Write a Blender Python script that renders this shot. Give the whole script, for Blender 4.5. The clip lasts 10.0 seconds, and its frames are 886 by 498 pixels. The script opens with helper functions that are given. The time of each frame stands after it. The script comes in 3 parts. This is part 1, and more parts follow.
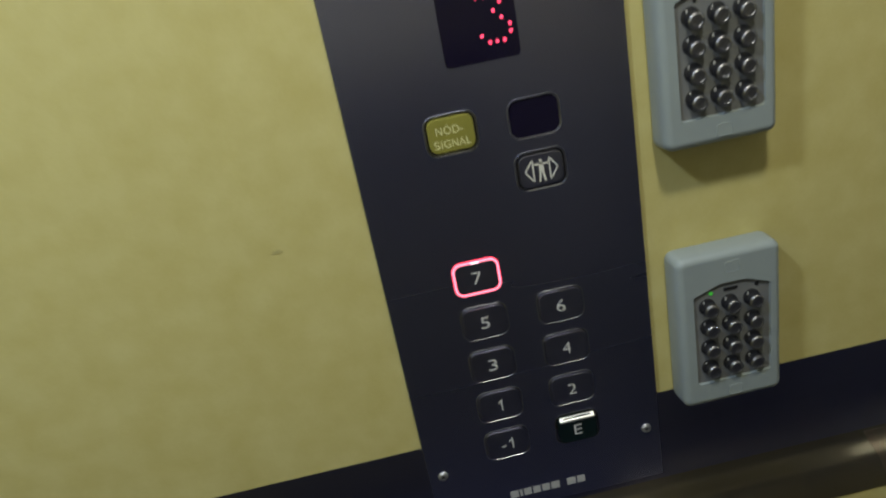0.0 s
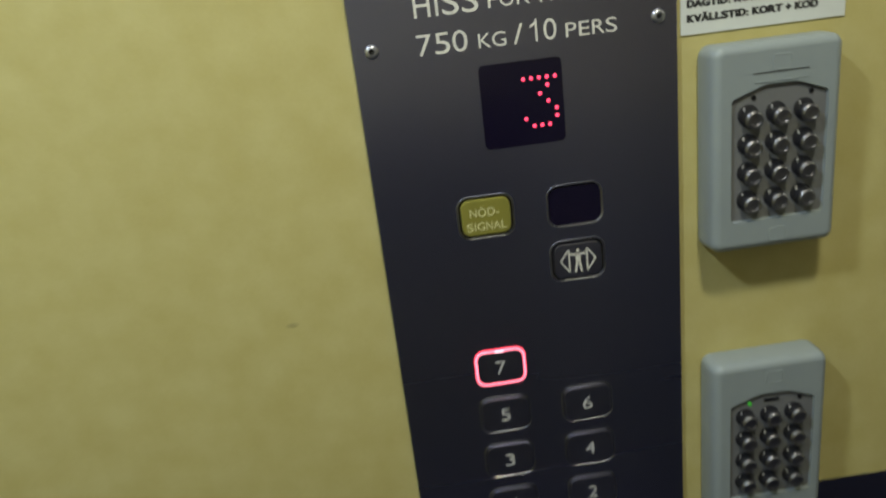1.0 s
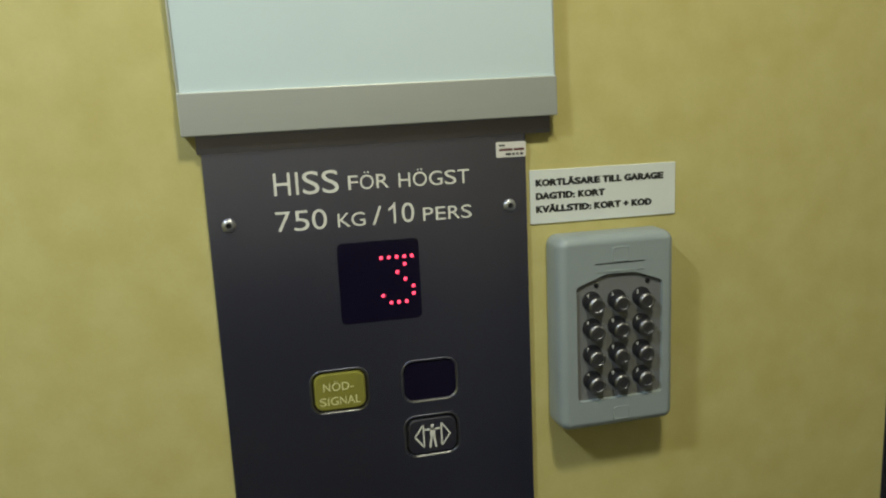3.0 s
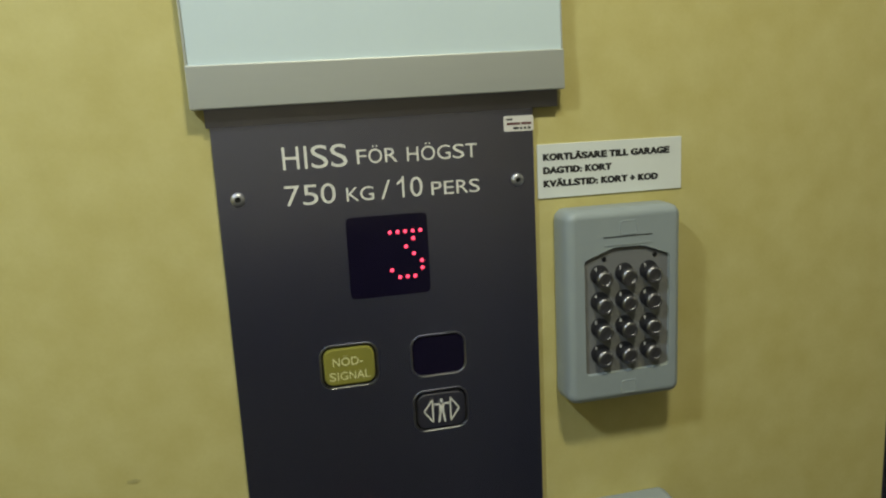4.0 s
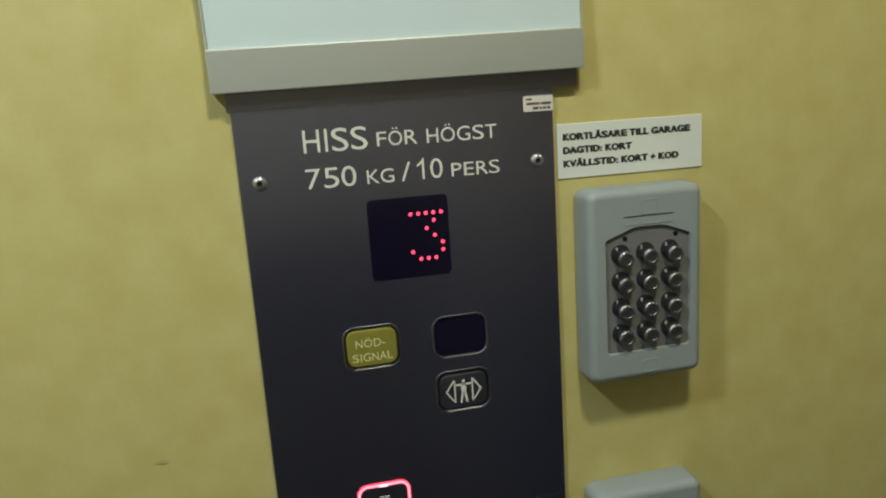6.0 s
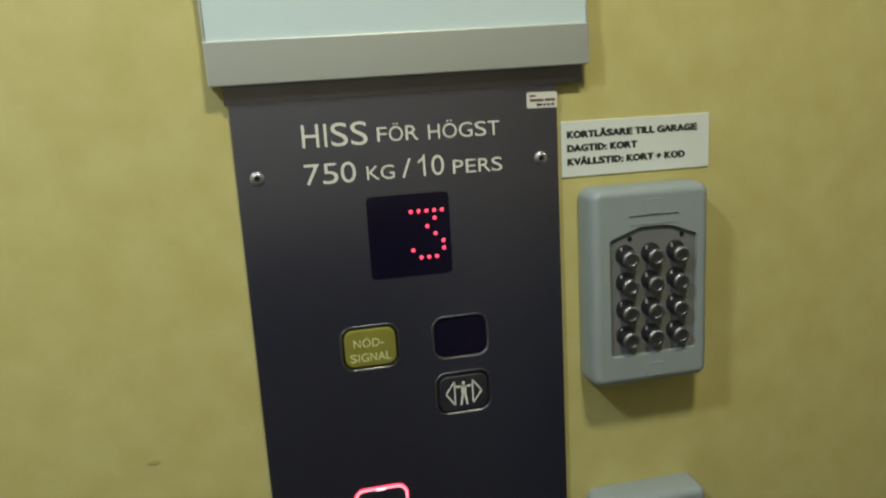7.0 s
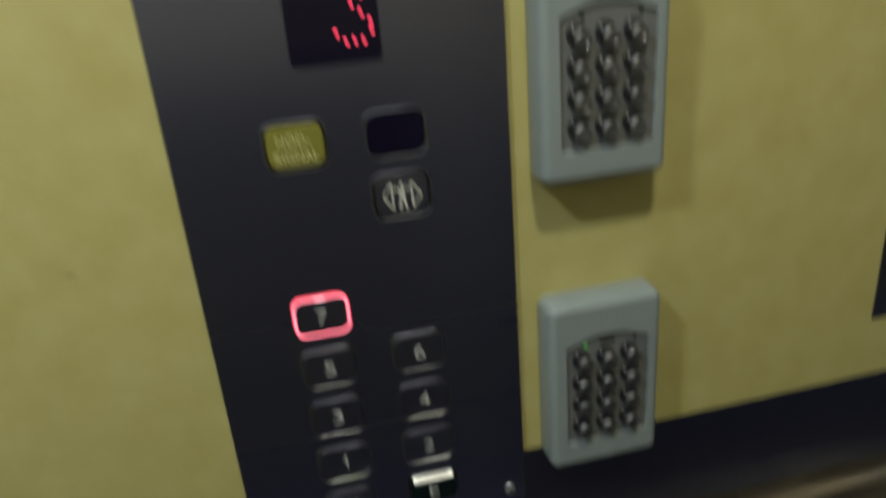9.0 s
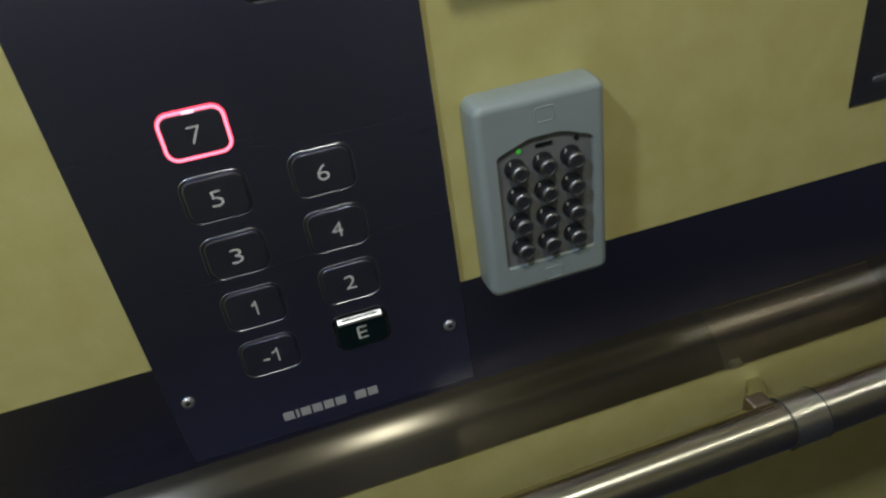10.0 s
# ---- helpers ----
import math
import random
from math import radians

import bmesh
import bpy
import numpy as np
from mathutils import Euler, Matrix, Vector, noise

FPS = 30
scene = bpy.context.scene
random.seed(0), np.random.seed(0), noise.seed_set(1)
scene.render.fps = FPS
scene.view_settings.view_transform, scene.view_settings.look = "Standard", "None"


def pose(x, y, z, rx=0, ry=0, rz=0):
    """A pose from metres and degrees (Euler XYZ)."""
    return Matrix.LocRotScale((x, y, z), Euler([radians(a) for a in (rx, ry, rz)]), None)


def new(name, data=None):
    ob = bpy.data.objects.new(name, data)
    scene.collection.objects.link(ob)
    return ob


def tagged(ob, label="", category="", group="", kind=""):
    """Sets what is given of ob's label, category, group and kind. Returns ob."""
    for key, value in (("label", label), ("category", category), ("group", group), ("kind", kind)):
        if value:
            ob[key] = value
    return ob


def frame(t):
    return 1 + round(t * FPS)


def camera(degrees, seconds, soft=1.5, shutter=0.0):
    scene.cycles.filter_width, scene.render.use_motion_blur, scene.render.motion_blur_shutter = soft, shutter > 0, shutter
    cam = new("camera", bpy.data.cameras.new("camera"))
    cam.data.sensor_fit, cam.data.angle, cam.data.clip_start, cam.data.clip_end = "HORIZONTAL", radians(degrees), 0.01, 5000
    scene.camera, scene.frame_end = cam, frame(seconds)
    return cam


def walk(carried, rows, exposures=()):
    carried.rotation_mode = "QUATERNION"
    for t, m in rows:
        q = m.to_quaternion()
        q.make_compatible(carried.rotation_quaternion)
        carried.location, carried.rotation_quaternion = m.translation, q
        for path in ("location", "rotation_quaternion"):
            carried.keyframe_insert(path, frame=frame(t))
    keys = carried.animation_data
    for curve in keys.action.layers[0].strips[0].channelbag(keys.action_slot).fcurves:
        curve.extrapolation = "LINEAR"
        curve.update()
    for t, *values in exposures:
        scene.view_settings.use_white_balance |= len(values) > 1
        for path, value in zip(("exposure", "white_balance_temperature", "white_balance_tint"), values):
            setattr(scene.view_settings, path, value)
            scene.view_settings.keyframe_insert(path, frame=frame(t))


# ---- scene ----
# ---- camera ----
cam = camera(63.99, 10.0, soft=2.1, shutter=0.5)
# seconds, x, y, z, yaw, pitch, roll
ROWS = [
    (0.0, -0.0764, -0.4732, 1.4437, -3.18, -21.90, -11.35),
    (0.2, -0.0642, -0.5054, 1.4493, -0.61, -19.74, -12.08),
    (0.5, -0.0690, -0.5175, 1.4567, 1.25, -18.27, -10.84),
    (1.0, -0.0784, -0.4372, 1.4620, -2.50, -18.42, -7.14),
    (1.5, -0.0738, -0.3916, 1.4764, -4.31, -17.90, -6.03),
    (2.0, -0.0662, -0.4208, 1.4784, -8.40, -12.61, -2.15),
    (2.2, -0.0613, -0.4265, 1.4767, -9.81, -10.20, -2.64),
    (2.5, -0.0573, -0.4293, 1.4903, -11.54, -9.99, -2.74),
    (2.7, -0.0518, -0.4321, 1.4983, -12.14, -9.89, -2.57),
    (4.0, -0.0638, -0.4332, 1.4847, -12.91, -10.36, -2.95),
    (4.5, -0.0623, -0.4358, 1.4810, -12.64, -10.89, -3.77),
    (5.0, -0.0659, -0.4316, 1.4795, -12.34, -11.66, -3.46),
    (5.5, -0.0695, -0.4337, 1.4812, -12.08, -11.79, -4.24),
    (6.8, -0.0678, -0.4279, 1.4849, -11.31, -10.99, -2.96),
    (7.0, -0.0662, -0.4260, 1.4765, -11.54, -11.00, -3.37),
    (7.5, -0.0680, -0.4262, 1.4697, -11.89, -11.83, -3.87),
    (8.0, -0.0696, -0.4328, 1.4704, -11.61, -11.67, -3.61),
    (8.5, -0.0677, -0.4350, 1.4686, -11.78, -11.90, -3.59),
    (8.7, -0.0602, -0.4319, 1.4642, -11.92, -12.79, -3.92),
    (8.8, -0.0480, -0.4297, 1.4683, -11.34, -16.69, -4.31),
    (8.9, -0.0447, -0.4183, 1.4477, -11.76, -18.68, -4.18),
    (9.0, -0.0320, -0.4057, 1.4265, -11.58, -22.28, -4.84),
    (9.1, -0.0258, -0.3981, 1.4061, -12.01, -23.92, -5.43),
    (9.2, -0.0109, -0.3849, 1.3857, -11.94, -26.28, -6.53),
    (9.3, -0.0025, -0.3774, 1.3769, -11.84, -28.38, -6.94),
    (9.4, 0.0031, -0.3743, 1.3663, -12.03, -29.95, -7.54),
    (9.5, 0.0104, -0.3684, 1.3608, -11.18, -31.09, -8.05),
    (9.6, 0.0088, -0.3691, 1.3503, -11.63, -31.42, -8.46),
    (9.7, 0.0091, -0.3681, 1.3494, -11.71, -32.05, -8.69),
    (9.8, 0.0097, -0.3681, 1.3505, -11.87, -32.52, -8.68),
    (9.9, 0.0094, -0.3671, 1.3517, -12.19, -32.52, -8.90),
    (10.0, 0.0112, -0.3702, 1.3524, -12.08, -31.92, -8.96),
]
EXPOSURES = [(0.0, -0.15, 5900, 15), (0.5, -0.18, 6000, 14), (1.5, -0.2, 6080, 12), (2.5, -0.22, 6260, 10), (4.0, -0.23, 6260, 10), (8.5, -0.28, 6240, 10), (9.0, -0.34, 6200, 11), (9.5, -0.28, 5780, 15), (10.0, -0.25, 5720, 15)]
walk(cam, [(t, pose(x, y, z, 90 + pitch, 0, yaw) @ pose(0, 0, 0, 0, 0, roll)) for t, x, y, z, yaw, pitch, roll in ROWS], EXPOSURES)

# ---- light ----
CEIL = 2.12
# x, y, watts, colour: a warm lamp and a cooler one
LAMPS = [(0.07, -0.47, 6.1, (1.0, 0.955, 0.69)), (-0.57, -0.49, 7.6, (0.87, 1.0, 1.10))]
LAMP_WIDTH = 0.11
world = bpy.data.worlds.new("world")
scene.world = world
world.use_nodes = True
world.node_tree.nodes["Background"].inputs["Color"].default_value = (0.02, 0.02, 0.02, 1)
world.node_tree.nodes["Background"].inputs["Strength"].default_value = 0.2
for lx, ly, watts, hue in LAMPS:
    lamp = bpy.data.lights.new("downlight_lamp", "AREA")
    lamp.shape, lamp.size, lamp.energy, lamp.color = "DISK", LAMP_WIDTH, watts, hue
    new("downlight_lamp", lamp).matrix_world = pose(lx, ly, CEIL - 0.012)


# ---- materials ----
def material(name, colour, rough=0.5, metal=0.0, vary=0.0, scale=40.0, bump=0.0, bump_scale=600.0,
             stretch=(1, 1, 1), rough_vary=0.0, colour2=None, coat=0.0, spec=0.5):
    """A principled surface with two scales of mottling, and a fine relief."""
    m = bpy.data.materials.new(name)
    m.use_nodes = True
    nt = m.node_tree
    b = nt.nodes["Principled BSDF"]
    b.inputs["Base Color"].default_value = (*colour, 1)
    b.inputs["Roughness"].default_value = rough
    b.inputs["Metallic"].default_value = metal
    b.inputs["Coat Weight"].default_value = coat
    b.inputs["Specular IOR Level"].default_value = spec
    b.inputs["Coat Roughness"].default_value = 0.2
    if vary or bump or rough_vary:
        co = nt.nodes.new("ShaderNodeTexCoord")
        mp = nt.nodes.new("ShaderNodeMapping")
        mp.inputs["Scale"].default_value = stretch
        nt.links.new(co.outputs["Object"], mp.inputs["Vector"])
        big = nt.nodes.new("ShaderNodeTexNoise")
        big.inputs["Scale"].default_value = scale
        big.inputs["Detail"].default_value = 5
        nt.links.new(mp.outputs["Vector"], big.inputs["Vector"])
        fine = nt.nodes.new("ShaderNodeTexNoise")
        fine.inputs["Scale"].default_value = bump_scale
        fine.inputs["Detail"].default_value = 3
        nt.links.new(mp.outputs["Vector"], fine.inputs["Vector"])
        if vary:
            mix = nt.nodes.new("ShaderNodeMix")
            mix.data_type = "RGBA"
            c2 = colour2 or tuple(max(0, c * (1 - vary)) for c in colour)
            mix.inputs["A"].default_value = (*colour, 1)
            mix.inputs["B"].default_value = (*c2, 1)
            add = nt.nodes.new("ShaderNodeMath")
            add.operation = "MULTIPLY_ADD"
            add.inputs[1].default_value = 0.35
            nt.links.new(fine.outputs["Fac"], add.inputs[0])
            ramp = nt.nodes.new("ShaderNodeMapRange")
            ramp.inputs["From Min"].default_value = 0.3
            ramp.inputs["From Max"].default_value = 0.7
            ramp.inputs["To Max"].default_value = 0.75
            nt.links.new(big.outputs["Fac"], ramp.inputs["Value"])
            nt.links.new(ramp.outputs["Result"], add.inputs[2])
            nt.links.new(add.outputs["Value"], mix.inputs["Factor"])
            nt.links.new(mix.outputs["Result"], b.inputs["Base Color"])
        if rough_vary:
            rr = nt.nodes.new("ShaderNodeMapRange")
            rr.inputs["From Min"].default_value = 0.3
            rr.inputs["From Max"].default_value = 0.7
            rr.inputs["To Min"].default_value = rough - rough_vary
            rr.inputs["To Max"].default_value = rough + rough_vary
            nt.links.new(big.outputs["Fac"], rr.inputs["Value"])
            nt.links.new(rr.outputs["Result"], b.inputs["Roughness"])
        if bump:
            bp = nt.nodes.new("ShaderNodeBump")
            bp.inputs["Strength"].default_value = bump
            bp.inputs["Distance"].default_value = 0.0004
            nt.links.new(fine.outputs["Fac"], bp.inputs["Height"])
            nt.links.new(bp.outputs["Normal"], b.inputs["Normal"])
    return m


def glow(name, colour, strength):
    m = bpy.data.materials.new(name)
    m.use_nodes = True
    b = m.node_tree.nodes["Principled BSDF"]
    b.inputs["Base Color"].default_value = (*colour, 1)
    b.inputs["Emission Color"].default_value = (*colour, 1)
    b.inputs["Emission Strength"].default_value = strength
    return m


LAMINATE = material("yellow_laminate", (0.553, 0.499, 0.216), 0.42, vary=0.2, colour2=(0.474, 0.412, 0.148), scale=36, bump=0.12, bump_scale=420, rough_vary=0.06)
STEEL = material("dark_brushed_steel", (0.295, 0.302, 0.438), 0.27, 1.0, vary=0.08, scale=5, bump=0.015, bump_scale=500,
                 stretch=(0.08, 1, 1.0), rough_vary=0.01)
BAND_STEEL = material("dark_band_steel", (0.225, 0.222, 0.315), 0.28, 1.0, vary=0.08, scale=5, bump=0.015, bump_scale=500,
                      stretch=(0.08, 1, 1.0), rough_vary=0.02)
# same band, browner: the highlight's warmth is tinted into the steel
SWELL_STEEL = material("warm_tinted_swell_steel", (0.235, 0.212, 0.172), 0.29, 1.0, vary=0.10, scale=5, bump=0.04, bump_scale=500,
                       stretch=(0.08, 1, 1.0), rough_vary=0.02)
COVER_STEEL = material("brown_cover_steel", (0.31, 0.26, 0.205), 0.36, 1.0, vary=0.12, scale=8, bump=0.02, bump_scale=500,
                       stretch=(0.08, 1, 1.0), rough_vary=0.03)
def brush(mat, amount, axis="Z"):
    """Brushed steel: reflections spread along one axis more than along the others."""
    nt = mat.node_tree
    up = nt.nodes.new("ShaderNodeCombineXYZ")
    up.inputs[axis].default_value = 1.0
    b = nt.nodes["Principled BSDF"]
    b.inputs["Anisotropic"].default_value = amount
    nt.links.new(up.outputs["Vector"], b.inputs["Tangent"])


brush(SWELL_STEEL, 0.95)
brush(COVER_STEEL, 0.5)
RIM_STEEL = material("steel_rim", (0.42, 0.42, 0.48), 0.28, 1.0, vary=0.1, scale=60)
# panel steel made darker: the holder rail's shadow is in the colour
SHADED_STEEL = material("shaded_back_steel", (0.205, 0.198, 0.225), 0.32, 1.0, vary=0.15, scale=20)
EDGE_STEEL = material("bright_steel_edge", (0.68, 0.68, 0.69), 0.25, 1.0, vary=0.1, scale=60)
# for the glint along the floor buttons' lower edges
LIP_STEEL = material("glint_steel_lip", (0.40, 0.40, 0.43), 0.32, 1.0, vary=0.2, scale=200)
RAIL_STEEL = material("polished_rail_steel", (0.56, 0.52, 0.425), 0.29, 1.0, vary=0.15, scale=30, bump=0.05, bump_scale=500,
                      stretch=(0.08, 1, 1), rough_vary=0.06)
ARM = material("satin_bracket_steel", (0.62, 0.60, 0.52), 0.22, 1.0, vary=0.15, scale=60)
brush(RAIL_STEEL, 0.85, "X")
SLEEVE_STEEL = material("satin_sleeve_steel", (0.58, 0.57, 0.50), 0.32, 1.0, vary=0.12, scale=40)
SCREW_STEEL = material("screw_steel", (0.49, 0.49, 0.51), 0.34, 0.85, vary=0.2, scale=500)
BLACK = material("black_plastic", (0.010, 0.010, 0.012), 0.30, vary=0.2, scale=120)
WELL = material("dark_well", (0.006, 0.006, 0.007), 0.6, vary=0.2, scale=100)
SMOKED = material("smoked_display_window", (0.007, 0.005, 0.018), 0.14, vary=0.2, scale=50, spec=0.35)
CAP = material("dark_button_cap", (0.296, 0.298, 0.395), 0.30, 1.0, vary=0.15, scale=60, bump=0.05, bump_scale=900)
CAP_GREEN = material("green_black_button_cap", (0.003, 0.010, 0.010), 0.28, vary=0.2, scale=120)
CAP_YELLOW = material("olive_yellow_button_cap", (0.235, 0.22, 0.04), 0.34, vary=0.12, scale=90)
PRINT = material("pale_print", (0.70, 0.69, 0.63), 0.5, vary=0.12, scale=300)
PRINT_DIM = material("pale_grey_print", (0.66, 0.66, 0.65), 0.5, vary=0.15, scale=300)
PRINT_FAINT = material("faint_grey_print", (0.41, 0.41, 0.42), 0.5, vary=0.15, scale=300)
PRINT_YELLOW = material("pale_yellow_print", (0.66, 0.64, 0.32), 0.5, vary=0.1, scale=300)
INK = material("black_ink", (0.02, 0.02, 0.02), 0.5, vary=0.2, scale=300)
INK_RED = material("dull_red_ink", (0.13, 0.05, 0.05), 0.5, vary=0.2, scale=300)
CARD = material("white_card", (0.66, 0.69, 0.66), 0.45, vary=0.06, scale=40, bump=0.05, bump_scale=500)
STICKER = material("white_sticker", (0.66, 0.64, 0.60), 0.5, vary=0.1, scale=150)
GREY = material("grey_plastic", (0.27, 0.31, 0.32), 0.42, vary=0.10, scale=30, bump=0.10, bump_scale=1500, rough_vary=0.05)
GREY_PLATE = material("grey_keypad_plate", (0.165, 0.169, 0.172), 0.45, vary=0.12, scale=60, bump=0.10, bump_scale=1500)
KEY_BLACK = material("matt_black_key_body", (0.020, 0.020, 0.024), 0.42, vary=0.2, scale=300, spec=0.4)
KEY_METAL = material("nickel_key", (0.32, 0.32, 0.345), 0.36, 1.0, vary=0.2, scale=300)
KEY_DARK = material("worn_key_centre", (0.30, 0.30, 0.33), 0.36, 1.0, vary=0.3, scale=400)
WHITE = material("pale_blue_white_sheet", (0.56, 0.66, 0.69), 0.38, vary=0.06, scale=12, bump=0.04, bump_scale=400)
ALU = material("satin_aluminium", (0.50, 0.52, 0.49), 0.45, 0.55, vary=0.10, scale=20, bump=0.06, bump_scale=500, stretch=(0.08, 1, 1))
DARK_BACK = material("dark_back_plate", (0.035, 0.033, 0.033), 0.45, vary=0.2, scale=50)
RUBBER = material("blue_grey_floor_vinyl", (0.086, 0.090, 0.158), 0.7, vary=0.3, scale=30, bump=0.2, bump_scale=300)
CEILING = material("grey_ceiling_paint", (0.50, 0.50, 0.48), 0.6, vary=0.06, scale=10)
CREAM = material("dull_cream_paint", (0.45, 0.41, 0.32), 0.6, vary=0.2, scale=12, stretch=(1, 1, 0.06))
# tones of unseen linings, added only for what the steel reflects
SLATE = material("added_slate_lining", (0.22, 0.22, 0.235), 0.6, vary=0.2, scale=12, stretch=(1, 1, 0.06))
DUSK = material("added_grey_lining", (0.136, 0.131, 0.132), 0.6, vary=0.2, scale=12, stretch=(1, 1, 0.06))
NAVY = material("added_navy_lining", (0.050, 0.053, 0.092), 0.6, vary=0.2, scale=12, stretch=(1, 1, 0.06))
RED_RING = glow("red_lit_ring", (1.0, 0.050, 0.090), 1.5)
CORE = glow("pink_ring_core", (1.0, 0.25, 0.33), 2.0)
HOT = glow("hot_red_light", (1.0, 0.55, 0.60), 2.2)
RED_LED = glow("red_led", (1.0, 0.055, 0.115), 2.2)
GREEN_LED = glow("green_led", (0.08, 0.55, 0.05), 0.17)
DISC_GLOW = glow("lamp_disc", (0.97, 1.0, 0.88), 6.0)
CHROME = material("bright_chrome", (0.86, 0.87, 0.88), 0.42, 1.0, vary=0.08, scale=100)
SIDE_STEEL = material("polished_wall_steel", (0.52, 0.51, 0.48), 0.14, 1.0, vary=0.1, scale=12)
STAIN = material("brown_smear", (0.505, 0.445, 0.182), 0.5, vary=0.3, scale=200)


# ---- mesh helpers ----
def part(name, bm, mat, parent=None, label="", smooth=False):
    me = bpy.data.meshes.new(name)
    bm.normal_update()
    bm.to_mesh(me)
    bm.free()
    me.materials.append(mat)
    if smooth:
        me.shade_smooth()
        me.set_sharp_from_angle(angle=radians(35))
    ob = new(name, me)
    if parent is not None:
        ob.parent = parent
        ob.matrix_parent_inverse = Matrix.Identity(4)
    if label:
        tagged(ob, label)
    return ob


def rrect(w, h, r, n=6):
    """Corners of a rounded rectangle round the origin, anticlockwise as seen from -y."""
    r = max(min(r, w / 2 - 1e-5, h / 2 - 1e-5), 1e-5)
    pts = []
    for cx, cz, a0 in ((w / 2 - r, h / 2 - r, 0), (-w / 2 + r, h / 2 - r, 90), (-w / 2 + r, -h / 2 + r, 180), (w / 2 - r, -h / 2 + r, 270)):
        for k in range(n + 1):
            a = radians(a0 + 90 * k / n)
            pts.append((cx + r * math.cos(a), cz + r * math.sin(a)))
    return pts


def loop(bm, pts, y, x0=0.0, z0=0.0):
    return [bm.verts.new((x0 + x, y, z0 + z)) for x, z in pts]


def join_loops(bm, a, b):
    n = len(a)
    for i in range(n):
        bm.faces.new((a[i], a[(i + 1) % n], b[(i + 1) % n], b[i]))


def loft(bm, w, h, r, steps, x0=0.0, z0=0.0, cap=True, n=6):
    """Rounded block: steps of (inset, y) from the back to the front, closed at the front."""
    last = None
    for inset, y in steps:
        ring = loop(bm, rrect(w - 2 * inset, h - 2 * inset, max(r - inset, 2e-4), n), y, x0, z0)
        if last:
            join_loops(bm, last, ring)
        last = ring
    if cap:
        bm.faces.new(last)
    return last


def fill_holes(bm, loops):
    """One flat face bounded by the first loop, with the others as holes."""
    edges = []
    for ring in loops:
        for i in range(len(ring)):
            a, b = ring[i], ring[(i + 1) % len(ring)]
            edges.append(bm.edges.get((a, b)) or bm.edges.new((a, b)))
    bmesh.ops.triangle_fill(bm, edges=edges, use_beauty=True, use_dissolve=False, normal=(0, -1, 0))


def box_bm(x0, x1, y0, y1, z0, z1, bevel=0.0):
    bm = bmesh.new()
    bmesh.ops.create_cube(bm, size=1)
    for v in bm.verts:
        v.co = (x0 + (v.co.x + 0.5) * (x1 - x0), y0 + (v.co.y + 0.5) * (y1 - y0), z0 + (v.co.z + 0.5) * (z1 - z0))
    if bevel:
        bmesh.ops.bevel(bm, geom=bm.edges[:], offset=bevel, segments=2, profile=0.6, affect="EDGES")
    return bm


def turned(bm, profile, n=24, x0=0.0, z0=0.0):
    """A solid turned about the y axis: profile of (radius, y), closed where the radius is 0."""
    last = None
    for r, y in profile:
        if r < 1e-6:
            tip = bm.verts.new((x0, y, z0))
            for i in range(n):
                bm.faces.new((last[i], last[(i + 1) % n], tip))
            return
        ring = [bm.verts.new((x0 + r * math.cos(2 * math.pi * k / n), y, z0 + r * math.sin(2 * math.pi * k / n))) for k in range(n)]
        if last:
            join_loops(bm, last, ring)
        last = ring


# advance, left and right ink edges of a grotesque face, in thousandths of the cap height
FACE = {"A": (931, -2, 930), "D": (1008, 111, 942), "E": (931, 110, 856), "F": (853, 115, 789), "G": (1087, 73, 994), "H": (1008, 110, 895),
        "I": (388, 130, 264), "K": (931, 102, 930), "L": (777, 102, 727), "N": (1008, 106, 896), "O": (1087, 67, 1024), "P": (931, 108, 869),
        "R": (1008, 110, 992), "S": (931, 63, 866), "T": (853, 29, 825), "V": (931, 6, 926)}
FACE |= {"0": (777, 57, 712), "1": (777, 152, 520), "5": (777, 56, 720), "7": (777, 66, 711), "/": (388, 0, 388), "-": (465, 44, 423),
         ":": (388, 126, 267), "+": (816, 78, 736), " ": (388, 0, 0)}
FACE |= {"Ä": FACE["A"], "Ö": FACE["O"]}
GLYPHS = {}


def glyph(ch, bold):
    """The verts and faces of one character, its ink from 0 to 1 across, the cap height 1."""
    if ch == "1":
        e = 5 * bold
        return [(0.68 - e, 0), (1, 0), (1, 1), (0.76 - e, 1), (0.68 - e, 0.90), (0.36, 0.80), (0.0, 0.72 + e / 9), (0.0, 0.60 - e / 3), (0.36, 0.66 - e / 3), (0.68 - e, 0.76 - e / 3)], [
            (0, 1, 2, 3, 4, 9), (4, 5, 8, 9), (5, 6, 7, 8)], 0.38
    if (ch, bold) not in GLYPHS:
        cu = bpy.data.curves.new("lettering", "FONT")
        cu.body, cu.size, cu.offset, cu.resolution_u = ch, 1.0, bold, 4
        ob = bpy.data.objects.new("lettering", cu)
        scene.collection.objects.link(ob)
        me = bpy.data.meshes.new_from_object(ob.evaluated_get(bpy.context.evaluated_depsgraph_get()))
        bpy.data.objects.remove(ob)
        bpy.data.curves.remove(cu)
        xs = [v.co.x for v in me.vertices]
        a, b = min(xs), max(xs)
        GLYPHS[ch, bold] = ([((v.co.x - a) / (b - a), v.co.y / 0.73) for v in me.vertices], [tuple(p.vertices) for p in me.polygons], (b - a) / 0.73)
        bpy.data.meshes.remove(me)
    return GLYPHS[ch, bold]


